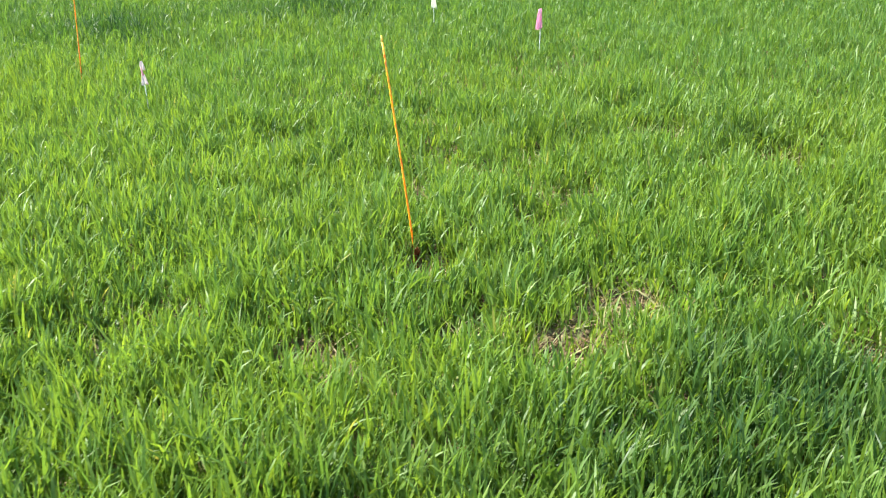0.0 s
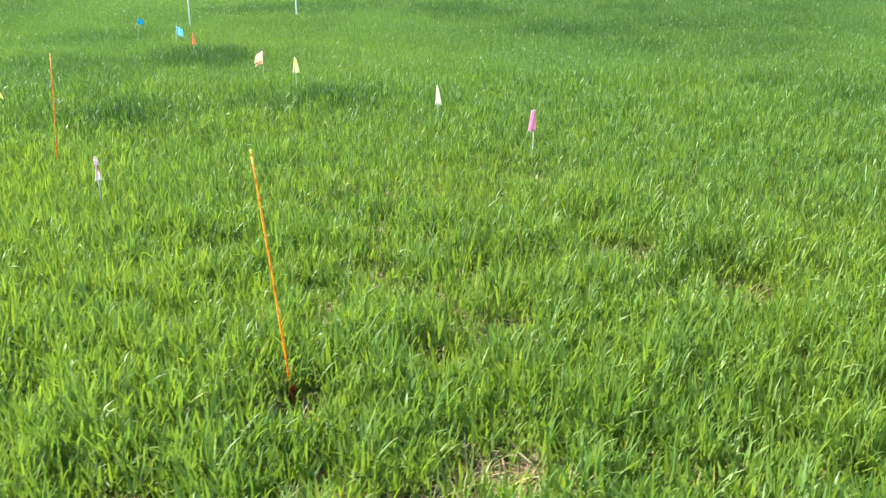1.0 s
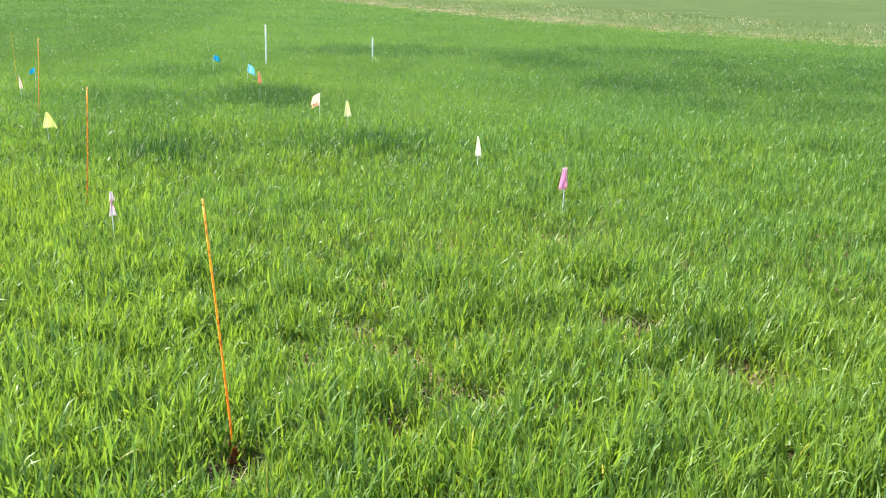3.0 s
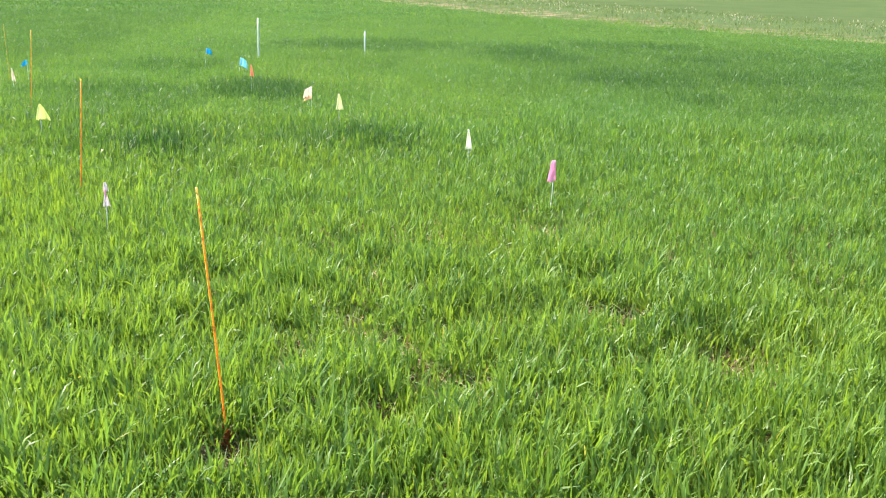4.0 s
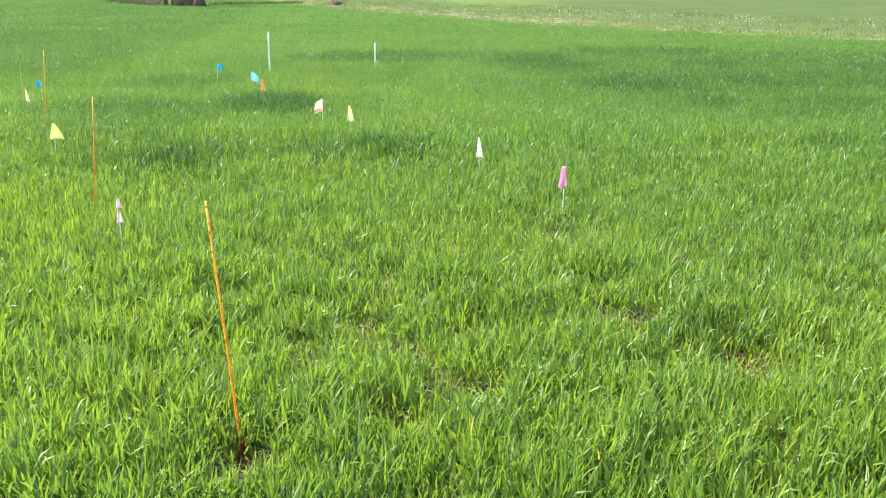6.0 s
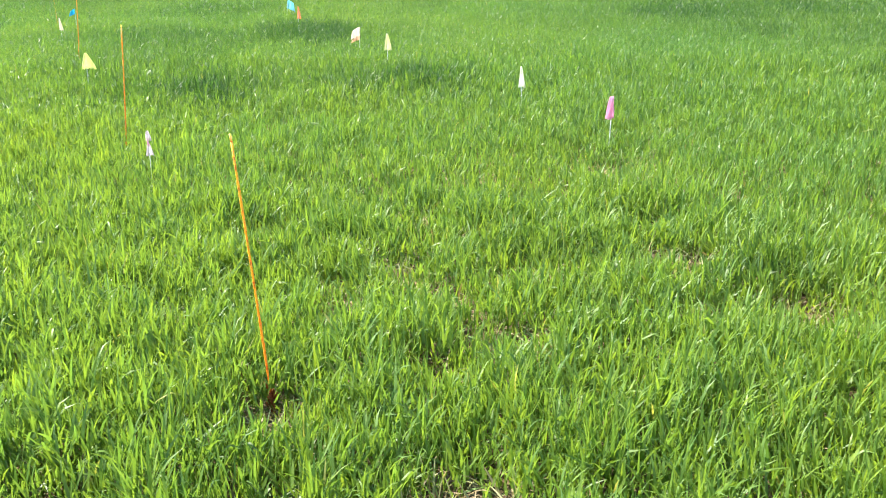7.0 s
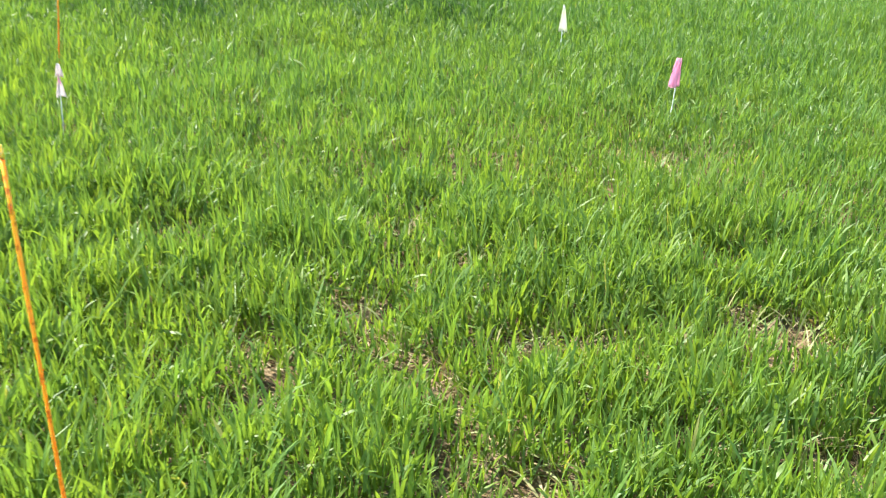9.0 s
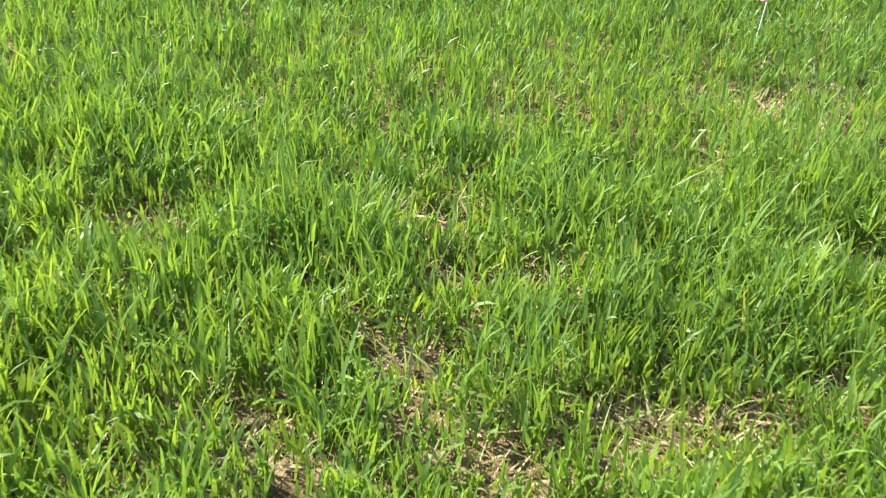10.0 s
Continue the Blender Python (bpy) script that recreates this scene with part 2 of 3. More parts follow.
# bare spots in the crop: x, y, radius
BARE = [(-0.94, 1.40, 0.12), (-1.12, 1.20, 0.13), (-0.40, 1.18, 0.12), (0.38, 1.26, 0.21), (0.58, 1.57, 0.19), (1.36, 1.18, 0.15),
        (0.09, 1.33, 0.12), (0.49, 2.64, 0.13), (1.47, 3.20, 0.21), (0.25, 2.30, 0.10), (-0.84, 2.48, 0.10), (1.11, 3.01, 0.09),
        (-0.22, 3.28, 0.13), (1.98, 3.99, 0.12), (-0.13, 1.88, 0.13), (-0.07, 1.78, 0.07), (-1.07, 3.52, 0.14), (-0.24, 3.64, 0.12), (0.33, 3.30, 0.19),
        (0.49, 3.38, 0.13), (0.96, 3.72, 0.22), (-0.24, 2.68, 0.11), (0.09, 3.06, 0.10), (0.37, 5.32, 0.18), (-0.38, 3.96, 0.14),
        (-0.05, 3.74, 0.11), (0.73, 4.23, 0.10), (-0.43, 2.99, 0.09), (0.63, 3.56, 0.10), (0.22, 2.94, 0.10)]
# richer, darker patches: x, y, half width, half depth, strength
LUSH = [(-2.15, 8.3, 1, 1.1, 0.6), (-3.5, 7.3, 1, 1.1, 0.62), (-2.8, 7.75, 1.2, 0.8, 0.55), (-3.45, 7.2, 0.55, 0.6, 0.95), (-1.85, 8.45, 0.6, 0.7, 0.9), (-6.2, 11.4, 1.6, 1.3, 0.66), (-5.05, 12.4, 0.72, 1.1, 1.7), (-5.3, 9.0, 1.2, 1.5, 0.42), (-4.5, 6.4, 0.8, 0.8, 0.25),
        (-7.7, 10.9, 0.9, 0.8, 0.5), (-8.5, 16.3, 1.1, 1.2, 0.75), (-7.8, 25.3, 3.2, 3.6, 0.94), (-3.3, 24.1, 1.5, 4.6, 1.06), (-1, 29.3, 2.6, 2.8, 0.94),
        (0.9, 23.1, 1.3, 1.5, 0.94), (0, 16.8, 1.3, 1.9, 1), (2, 17.6, 1, 1.4, 1), (1.25, 13.6, 0.7, 0.7, 0.75), (2.8, 14.2, 1, 0.6, 0.88),
        (4.1, 22.2, 1.2, 1.8, 0.81), (2.5, 12.8, 1.3, 1.1, 0.4), (1.5, 18.5, 4.2, 4.4, 0.62), (2.5, 26, 6, 5, 0.62), (-4.1, 13, 0.6, 0.5, 0.4),
        (1.05, 0.9, 0.38, 0.5, 0.6), (0.6, 0.55, 0.45, 0.3, 0.55), (0, 0.45, 0.3, 0.2, 0.45), (1.25, 3.55, 0.3, 0.17, 0.55), (0.75, 3.62, 0.3, 0.13, 0.4),
        (0.3, 3.62, 0.26, 0.12, 0.4), (0.06, 1.6, 0.42, 0.13, 0.32)]
TURN = (math.cos(radians(16)), math.sin(radians(16)))      # the patches lie a little askew


def bareness(x, y):
    k = np.zeros_like(x)
    for a, b, r in BARE:
        wob = r * (0.55 + 0.6 * value_noise(x, y, 0.09, 11))
        k = np.maximum(k, np.exp(-(((x - a) ** 2 + (y - b) ** 2) / wob ** 2) ** 1.5))
    return k


def thin_edge(x, y, reach=1.4):
    """Shorter growth round the bare spots."""
    k = np.zeros_like(x)
    for a, b, r in BARE:
        k = np.maximum(k, np.exp(-((x - a) ** 2 + (y - b) ** 2) / (reach * r) ** 2))
    return k


def richness(x, y):
    k = np.zeros_like(x)
    edge = 0.25 + 0.9 * value_noise(x, y, 0.9, 21) + 0.7 * value_noise(x, y, 0.3, 22)
    for a, b, u, v, s in LUSH:
        across, along = (x - a) * TURN[0] + (y - b) * TURN[1], (y - b) * TURN[0] - (x - a) * TURN[1]
        d = (across / u) ** 2 + (along / v) ** 2
        k = np.maximum(k, s * np.exp(-(d / edge) ** 2))
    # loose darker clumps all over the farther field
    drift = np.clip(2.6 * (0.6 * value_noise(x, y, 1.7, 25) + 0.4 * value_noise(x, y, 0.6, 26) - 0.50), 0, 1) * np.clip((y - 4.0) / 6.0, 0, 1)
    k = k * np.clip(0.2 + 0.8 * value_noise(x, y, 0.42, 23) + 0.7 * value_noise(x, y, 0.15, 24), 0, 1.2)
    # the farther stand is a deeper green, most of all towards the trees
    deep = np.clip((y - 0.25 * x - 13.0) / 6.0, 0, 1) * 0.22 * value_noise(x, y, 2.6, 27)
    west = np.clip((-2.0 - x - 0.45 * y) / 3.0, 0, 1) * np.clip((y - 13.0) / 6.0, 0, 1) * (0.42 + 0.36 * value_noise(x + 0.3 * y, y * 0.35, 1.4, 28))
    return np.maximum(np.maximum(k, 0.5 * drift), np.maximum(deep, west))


# ---- geometry helpers ----
def mesh_from_arrays(name, verts, quads, tris, smooth=True):
    me = bpy.data.meshes.new(name)
    me.vertices.add(len(verts))
    me.vertices.foreach_set("co", np.ascontiguousarray(verts, np.float32).ravel())
    nq, nt = len(quads), len(tris)
    me.loops.add(4 * nq + 3 * nt)
    me.loops.foreach_set("vertex_index", np.concatenate([quads.ravel(), tris.ravel()]).astype(np.int32))
    me.polygons.add(nq + nt)
    me.polygons.foreach_set("loop_start", np.concatenate([4 * np.arange(nq), 4 * nq + 3 * np.arange(nt)]).astype(np.int32))
    me.polygons.foreach_set("use_smooth", np.full(nq + nt, smooth))
    me.update(calc_edges=True)
    return me


def leaves(name, material_, base, az, length, width, lean, curl, segs, tint, lush, rng):
    """One mesh of many bent, tapering leaves, each a strip of its own."""
    n, k = len(base), segs
    levels = np.linspace(0, 1, k + 1)
    profile = np.interp(levels, [0, 0.25, 0.55, 0.85, 1], [0.75, 1.0, 0.88, 0.45, 0.0])
    out = np.stack([np.cos(az), np.sin(az), 0 * az], 1)
    side = np.stack([-np.sin(az), np.cos(az), 0 * az], 1)
    up = np.array([0.0, 0.0, 1.0])
    roll, spin = rng.uniform(-0.7, 0.7, n), rng.uniform(-0.9, 0.9, n)
    place = base.copy()
    rows = []
    for i, s in enumerate(levels):
        th = lean + curl * s ** 1.6
        if i:
            mid = lean + curl * ((s + levels[i - 1]) / 2) ** 1.6
            place = place + (length / k)[:, None] * (np.sin(mid)[:, None] * out + np.cos(mid)[:, None] * up)
        flat = np.cos(th)[:, None] * out - np.sin(th)[:, None] * up
        tw = (roll + spin * s)[:, None]
        across = np.cos(tw) * side + np.sin(tw) * flat
        half = (width * profile[i] / 2)[:, None] * across
        rows.append((place, half))
    verts = np.empty((n, 2 * k + 1, 3))
    for i in range(k):
        verts[:, 2 * i], verts[:, 2 * i + 1] = rows[i][0] - rows[i][1], rows[i][0] + rows[i][1]
    verts[:, 2 * k] = rows[k][0]
    start = (np.arange(n) * (2 * k + 1))[:, None]
    quads = np.concatenate([start + np.array([[2 * i, 2 * i + 1, 2 * i + 3, 2 * i + 2]]) for i in range(k - 1)]) if k > 1 else np.empty((0, 4), int)
    tris = start + np.array([[2 * k - 2, 2 * k - 1, 2 * k]])
    me = mesh_from_arrays(name, verts.reshape(-1, 3), quads, tris)
    for key, value in (("tint", tint), ("lush", lush)):
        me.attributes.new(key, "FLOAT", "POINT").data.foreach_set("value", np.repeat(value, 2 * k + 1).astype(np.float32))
    me.materials.append(material_)
    return new(name, me)


def part(name, bm, material_, parent, label=""):
    me = bpy.data.meshes.new(name)
    bm.to_mesh(me)
    bm.free()
    me.materials.append(material_)
    for p in me.polygons:
        p.use_smooth = True
    ob = new(name, me)
    ob.parent = parent
    return tagged(ob, label)


def tube(bm, points, radii, sides=8, cap=True):
    """A tapering tube along points."""
    rings = []
    for i, (p, r) in enumerate(zip(points, radii)):
        a, b = Vector(points[max(i - 1, 0)]), Vector(points[min(i + 1, len(points) - 1)])
        q = Vector((0, 0, 1)).rotation_difference(b - a)
        rings.append([bm.verts.new(Vector(p) + q @ Vector((r * math.cos(t), r * math.sin(t), 0))) for t in (2 * math.pi * j / sides for j in range(sides))])
    for r0, r1 in zip(rings, rings[1:]):
        for j in range(sides):
            bm.faces.new((r0[j], r0[(j + 1) % sides], r1[(j + 1) % sides], r1[j]))
    if cap:
        bm.faces.new(rings[0][::-1])
        bm.faces.new(rings[-1])
    return bm


# ---- ground ----
def spaced(lo, hi, step, end_lo, end_hi, grow=1.12):
    mid = list(np.arange(lo, hi + step / 2, step))
    d, v = step, mid[-1]
    while v < end_hi:
        d *= grow
        v += d
        mid.append(v)
    d, v = step, mid[0]
    while v > end_lo:
        d *= grow
        v -= d
        mid.insert(0, v)
    return np.array(mid)


def build_ground():
    xs, ys = spaced(-2.6, 2.6, 0.07, -2500, 2500), spaced(0.2, 6.0, 0.07, -2500, 2500)
    gx, gy = np.meshgrid(xs, ys)
    gz = height(gx, gy) + relief(gx, gy)
    verts = np.stack([gx, gy, gz], -1).reshape(-1, 3)
    w, h = len(xs), len(ys)
    i = (np.arange(h - 1)[:, None] * w + np.arange(w - 1)).ravel()
    me = mesh_from_arrays("ground", verts, np.stack([i, i + 1, i + w + 1, i + w], 1), np.empty((0, 3), int))
    me.materials.append(MAT_GROUND)
    tagged(new("ground", me), "pale dry soil of a green wheat field rising to pasture", "ground", kind="structure")


build_ground()


# ---- the crop ----
def crop(name, label, r0, r1, az0, az1, density, segs, wide, seed, long=1.0, bend=1.0, lift=0.085):
    """Wheat leaves in the part of a ring round (0.8, -0.9), in plants of several leaves each, up to the verge."""
    rng = np.random.default_rng(seed)
    per = 5
    area = 0.5 * radians(az1 - az0) * (r1 ** 2 - r0 ** 2)
    n = int(area * density / per)
    r = np.sqrt(rng.uniform(r0 ** 2, r1 ** 2, n))
    a = radians(az0) + radians(az1 - az0) * rng.random(n)
    x, y = 0.8 + r * np.sin(a), -0.9 + r * np.cos(a)
    thick = 0.46 + 0.55 * value_noise(x, y, 0.13, 1) + 0.45 * value_noise(x, y, 0.31, 2)
    bare, rich = bareness(x, y), richness(x, y)
    keep = rng.random(n) < np.clip(thick + 0.5 * rich, 0, 1) * (1 - 0.88 * bare)
    keep &= (x - VERGE_X) * VERGE_N.x + (y - VERGE_Y) * VERGE_N.y < 0.4 + 1.2 * value_noise(x, y, 2.0, 9)
    x, y, bare, rich = x[keep], y[keep], bare[keep], rich[keep]
    n = len(x)
    tall = (0.52 + 0.36 * value_noise(x, y, 0.6, 6) + 0.62 * value_noise(x, y, 0.13, 10)) * (1 + 0.22 * rich) * (1 - 0.35 * bare) * (1 - 0.32 * thin_edge(x, y)) * rng.uniform(0.78, 1.2, n)
    tall = np.clip(tall, 0.3, 1.3)
    tone = 0.34 * value_noise(x, y, 1.8, 7) + 0.20 * value_noise(x, y, 0.3, 8) + 0.42 * rng.random(n) - 0.05 + 0.3 * bare
    # leaves paler towards the orange-stake plots: sunlight through them, put into their tint
    tone -= 0.16 * np.clip((y - 4.5) / 4.0, 0, 1) * np.clip((x + 0.45 * y - 0.5) / 3.0, 0, 1)
    pale = np.clip((-(x + 0.35 * (y - 2.5)) + 0.5) / 2.2, 0, 1)
    tone -= 0.17 * np.clip((y - 5.0) / 3.0, 0, 1) * np.clip((-x - 0.35 * y - 0.5) / 1.5, 0, 1)
    tone += 0.04 * pale * pale * (3 - 2 * pale) * np.clip((11.0 - y) / 6.0, 0, 1) - 0.04 - 0.04 * np.clip((y - 9.0) / 10.0, 0, 1) + (0.22 - 0.09 * np.clip((x - 0.1) / 1.2, 0, 1) - 0.10 * np.clip((-x - 0.45 * (y - 2.5) - 0.3) / 0.9, 0, 1)) * np.clip((6.0 - y) / 4.0, 0, 1) * np.clip((y + 0.6) / 2.0, 0, 1)
    x, y, tall, tone, rich = (np.repeat(v, per) for v in (x, y, tall, tone, rich))
    n = len(x)
    az = rng.uniform(0, 2 * math.pi, n)
    spread = 0.013 * math.sqrt(wide)
    x, y = x + spread * rng.normal(size=n), y + spread * rng.normal(size=n)
    # the leaves of a tuft lean together
    dx = np.cos(az) + 0.05 - 0.16 * np.clip(y - 2.4, 0, 1) + 0.5 * np.clip(rich, 0, 1) * (y < 3) + 0.9 * (value_noise(x, y, 0.14, 31) - 0.5)
    dy = np.sin(az) + 0.9 * (value_noise(x, y, 0.14, 32) - 0.5)
    az = np.arctan2(dy, dx)
    z = height(x, y) + relief(x, y) - 0.004 + rng.uniform(0, lift, n) * tall
    length = long * tall * rng.uniform(0.060, 0.142, n)
    width = wide * rng.uniform(0.0052, 0.0115, n)
    lean = np.abs(rng.normal(0.28, 0.24, n)) * bend
    curl = np.clip(rng.gamma(1.2, 0.48 * bend, n), 0.02, 2.2)
    low = rng.random(n) < 0.17
    lean[low] += rng.uniform(0.4, 1.0, low.sum())
    z[low & (y < 5.5)] -= 0.03
    tint = np.clip(0.72 * tone + 0.28 * rng.random(n), 0, 0.9)
    tint[rng.random(n) < 0.004] = 1.0
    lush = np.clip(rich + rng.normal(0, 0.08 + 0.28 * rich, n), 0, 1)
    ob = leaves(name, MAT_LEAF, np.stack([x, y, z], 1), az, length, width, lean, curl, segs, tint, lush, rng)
    tagged(ob, label, "wheat", kind="stuff")


crop("wheat_crop", "dense young green wheat leaves bending in the wind", 0.9, 3.4, -60, 34, 9800, 3, 0.93, 11, 0.94, 0.92, 0.105)
crop("wheat_crop", "dense young green wheat leaves bending in the wind", 3.4, 5.6, -60, 34, 8800, 3, 0.91, 23, 0.86, 0.9, 0.118)
crop("wheat_crop", "dense young green wheat leaves in tufts", 5.6, 8.2, -48, 26, 5600, 2, 0.92, 12, 0.72, 0.75, 0.135)
crop("wheat_crop", "dense young green wheat with darker lush patches", 8.2, 11.5, -48, 26, 3900, 2, 1.0, 22, 0.66, 0.8, 0.145)
crop("wheat_crop", "green wheat field, closed and even", 11.5, 17.0, -46, 20, 3100, 1, 1.2, 13, 0.46, 0.9, 0.17)
crop("wheat_crop", "green wheat field, closed and even", 17.0, 25.0, -43, 17, 1800, 1, 1.5, 20, 0.42, 0.9, 0.16)
crop("wheat_crop", "distant green wheat field before the verge", 25.0, 40.0, -43, 15, 540, 1, 2.3, 14, 0.42, 1.0, 0.14)
crop("wheat_crop", "distant green wheat field before the verge", 40.0, 60.0, -43, 15, 200, 1, 3.6, 21, 0.46, 1.0, 0.12)
crop("wheat_crop", "distant green wheat field rising to the verge", 60.0, 150.0, -43, 14, 30, 1, 6.5, 16, 0.7, 1.1, 0.10)
crop("wheat_crop", "green wheat field round the path", 0.0, 5.6, 34, 300, 3000, 1, 2.2, 15)
crop("wheat_crop", "green wheat at the start of the path", 0.0, 0.9, -60, 34, 1500, 2, 1.6, 17)
crop("wheat_crop", "green wheat field beside the plots", 5.6, 12.0, 26, 312, 620, 1, 2.6, 18, 1.0, 0.6)
crop("wheat_crop", "green wheat field beside the plots", 12.0, 30.0, 18, 315, 60, 1, 8.0, 19, 1.0, 0.6)


# ---- litter on the bare spots ----
def straw_litter():
    rng = np.random.default_rng(31)
    xs, ys = [], []
    for a, b, r in BARE:
        n = int(30 + 1800 * r * r)
        xs.append(rng.normal(a, 0.75 * r, n))
        ys.append(rng.normal(b, 0.75 * r, n))
    m = 1500
    xs.append(rng.uniform(-2.6, 2.6, m))
    ys.append(rng.uniform(0.3, 6.5, m))
    x, y = np.concatenate(xs), np.concatenate(ys)
    keep = np.abs(x - 0.8 + 0.40 * (y + 0.9)) < 0.98 * (y + 0.9)
    x, y = x[keep], y[keep]
    n = len(x)
    z = height(x, y) + relief(x, y) + rng.uniform(0.002, 0.012, n)
    ob = leaves("straw_litter", MAT_STRAW, np.stack([x, y, z], 1), rng.uniform(0, 6.283, n), rng.uniform(0.03, 0.12, n), rng.uniform(0.0025, 0.0085, n),
                np.where(rng.random(n) < 0.3, rng.uniform(0.7, 1.3, n), rng.uniform(1.3, 1.56, n)), rng.uniform(-0.1, 0.7, n), 4, rng.uniform(0.0, 0.9, n), (rng.random(n) < 0.2) * 0.8, rng)
    tagged(ob, "dry tan straw and dead leaves lying on bare soil", "straw", kind="stuff")


def thatch():
    """Thin dead and yellowing leaves low down between the plants."""
    rng = np.random.default_rng(33)
    n = 38000
    x, y = rng.uniform(-2.8, 2.6, n), rng.uniform(0.4, 6.2, n)
    near = np.maximum(0.9 * thin_edge(x, y, 1.9), 0.07 + 0.12 * value_noise(x, y, 0.3, 35))
    keep = (rng.random(n) < near) & (np.abs(x - 0.8 + 0.40 * (y + 0.9)) < 0.98 * (y + 0.9))
    x, y = x[keep], y[keep]
    n = len(x)
    z = height(x, y) + relief(x, y) + rng.uniform(0.0, 0.02, n)
    ob = leaves("dead_leaves", MAT_THATCH, np.stack([x, y, z], 1), rng.uniform(0, 6.283, n), rng.uniform(0.05, 0.14, n), rng.uniform(0.0025, 0.0075, n),
                np.abs(rng.normal(0.85, 0.4, n)), rng.uniform(0.0, 1.2, n), 4, rng.uniform(0.0, 0.9, n), (rng.random(n) < 0.25) * 0.7, rng)
    tagged(ob, "thin yellowing dead leaves low between wheat plants", "dead leaves", kind="stuff")


def soil_clods():
    rng = np.random.default_rng(32)
    bm = bmesh.new()
    for a, b, r in BARE:
        for _ in range(int(6 + 260 * r * r)):
            x, y = rng.normal(a, 0.6 * r), rng.normal(b, 0.6 * r)
            s = rng.uniform(0.006, 0.022) if rng.random() < 0.88 else rng.uniform(0.022, 0.034)
            z = float(height(np.array(x), np.array(y)) + relief(np.array(x), np.array(y))) + 0.2 * s
            m = Matrix.LocRotScale((x, y, z), Euler(rng.uniform(0, 6, 3)), (s, s * rng.uniform(0.6, 1), s * rng.uniform(0.5, 0.8)))
            got = bmesh.ops.create_icosphere(bm, subdivisions=1, radius=1.0)["verts"]
            for v in got:
                v.co = m @ (v.co * rng.uniform(0.75, 1.1))
    me = bpy.data.meshes.new("soil_clods")
    bm.to_mesh(me)
    bm.free()
    me.materials.append(MAT_GROUND)
    tagged(new("soil_clods", me), "crumbly pale clods of dry soil between plants", "soil", kind="stuff")


straw_litter()
thatch()
soil_clods()


# ---- markers ----
def ground_z(x, y):
    return float(height(np.array(float(x)), np.array(float(y))) + relief(np.array(float(x)), np.array(float(y))))


def stake(x, y, top, label, rusty=False, radius=0.0047, skin=None):
    """An orange rod stuck into the soil; top is the head's offset from the foot."""
    root = new("marker_stake")
    root.location = (x, y, ground_z(x, y))
    t = Vector(top)
    bend = Vector((-t.y, t.x, 0)) * 0.03 + Vector((0.004, 0, 0))
    at = lambda s: t * s + bend * math.sin(math.pi * max(s, 0.0))
    pts = [at(s) for s in np.linspace(-0.06, 0.975, 12)]
    part("rod", tube(bmesh.new(), pts, [radius * (1.0 + 0.06 * math.sin(5 * i)) for i in range(12)], 10), skin or MAT_ORANGE, root)
    part("tip", tube(bmesh.new(), [at(0.975), at(0.985), at(0.998), at(1.0)], [radius * 1.01, radius * 1.02, radius * 1.0, radius * 0.85], 10), MAT_YELLOW_TIP, root, "faded yellow-orange stake tip")
    if rusty:
        rng = random.Random(5)
        bm = bmesh.new()
        for k in range(7):
            a = rng.uniform(0, 6.28)
            p = t * (0.02 + 0.012 * k)
            tube(bm, [p + Vector((0.008 * math.cos(a), 0.008 * math.sin(a), 0)), p + Vector((0.022 * math.cos(a), 0.022 * math.sin(a), 0.018 + 0.01 * rng.random()))], [0.006, 0.002], 5)
        tube(bm, [t * -0.02, t * 0.03, t * 0.08], [0.0085, 0.0088, 0.0075], 9)
        part("base_wrap", bm, MAT_RUST, root, "frayed rust-red tape at the foot")
    return tagged(root, label, "stake", "orange plot stakes")


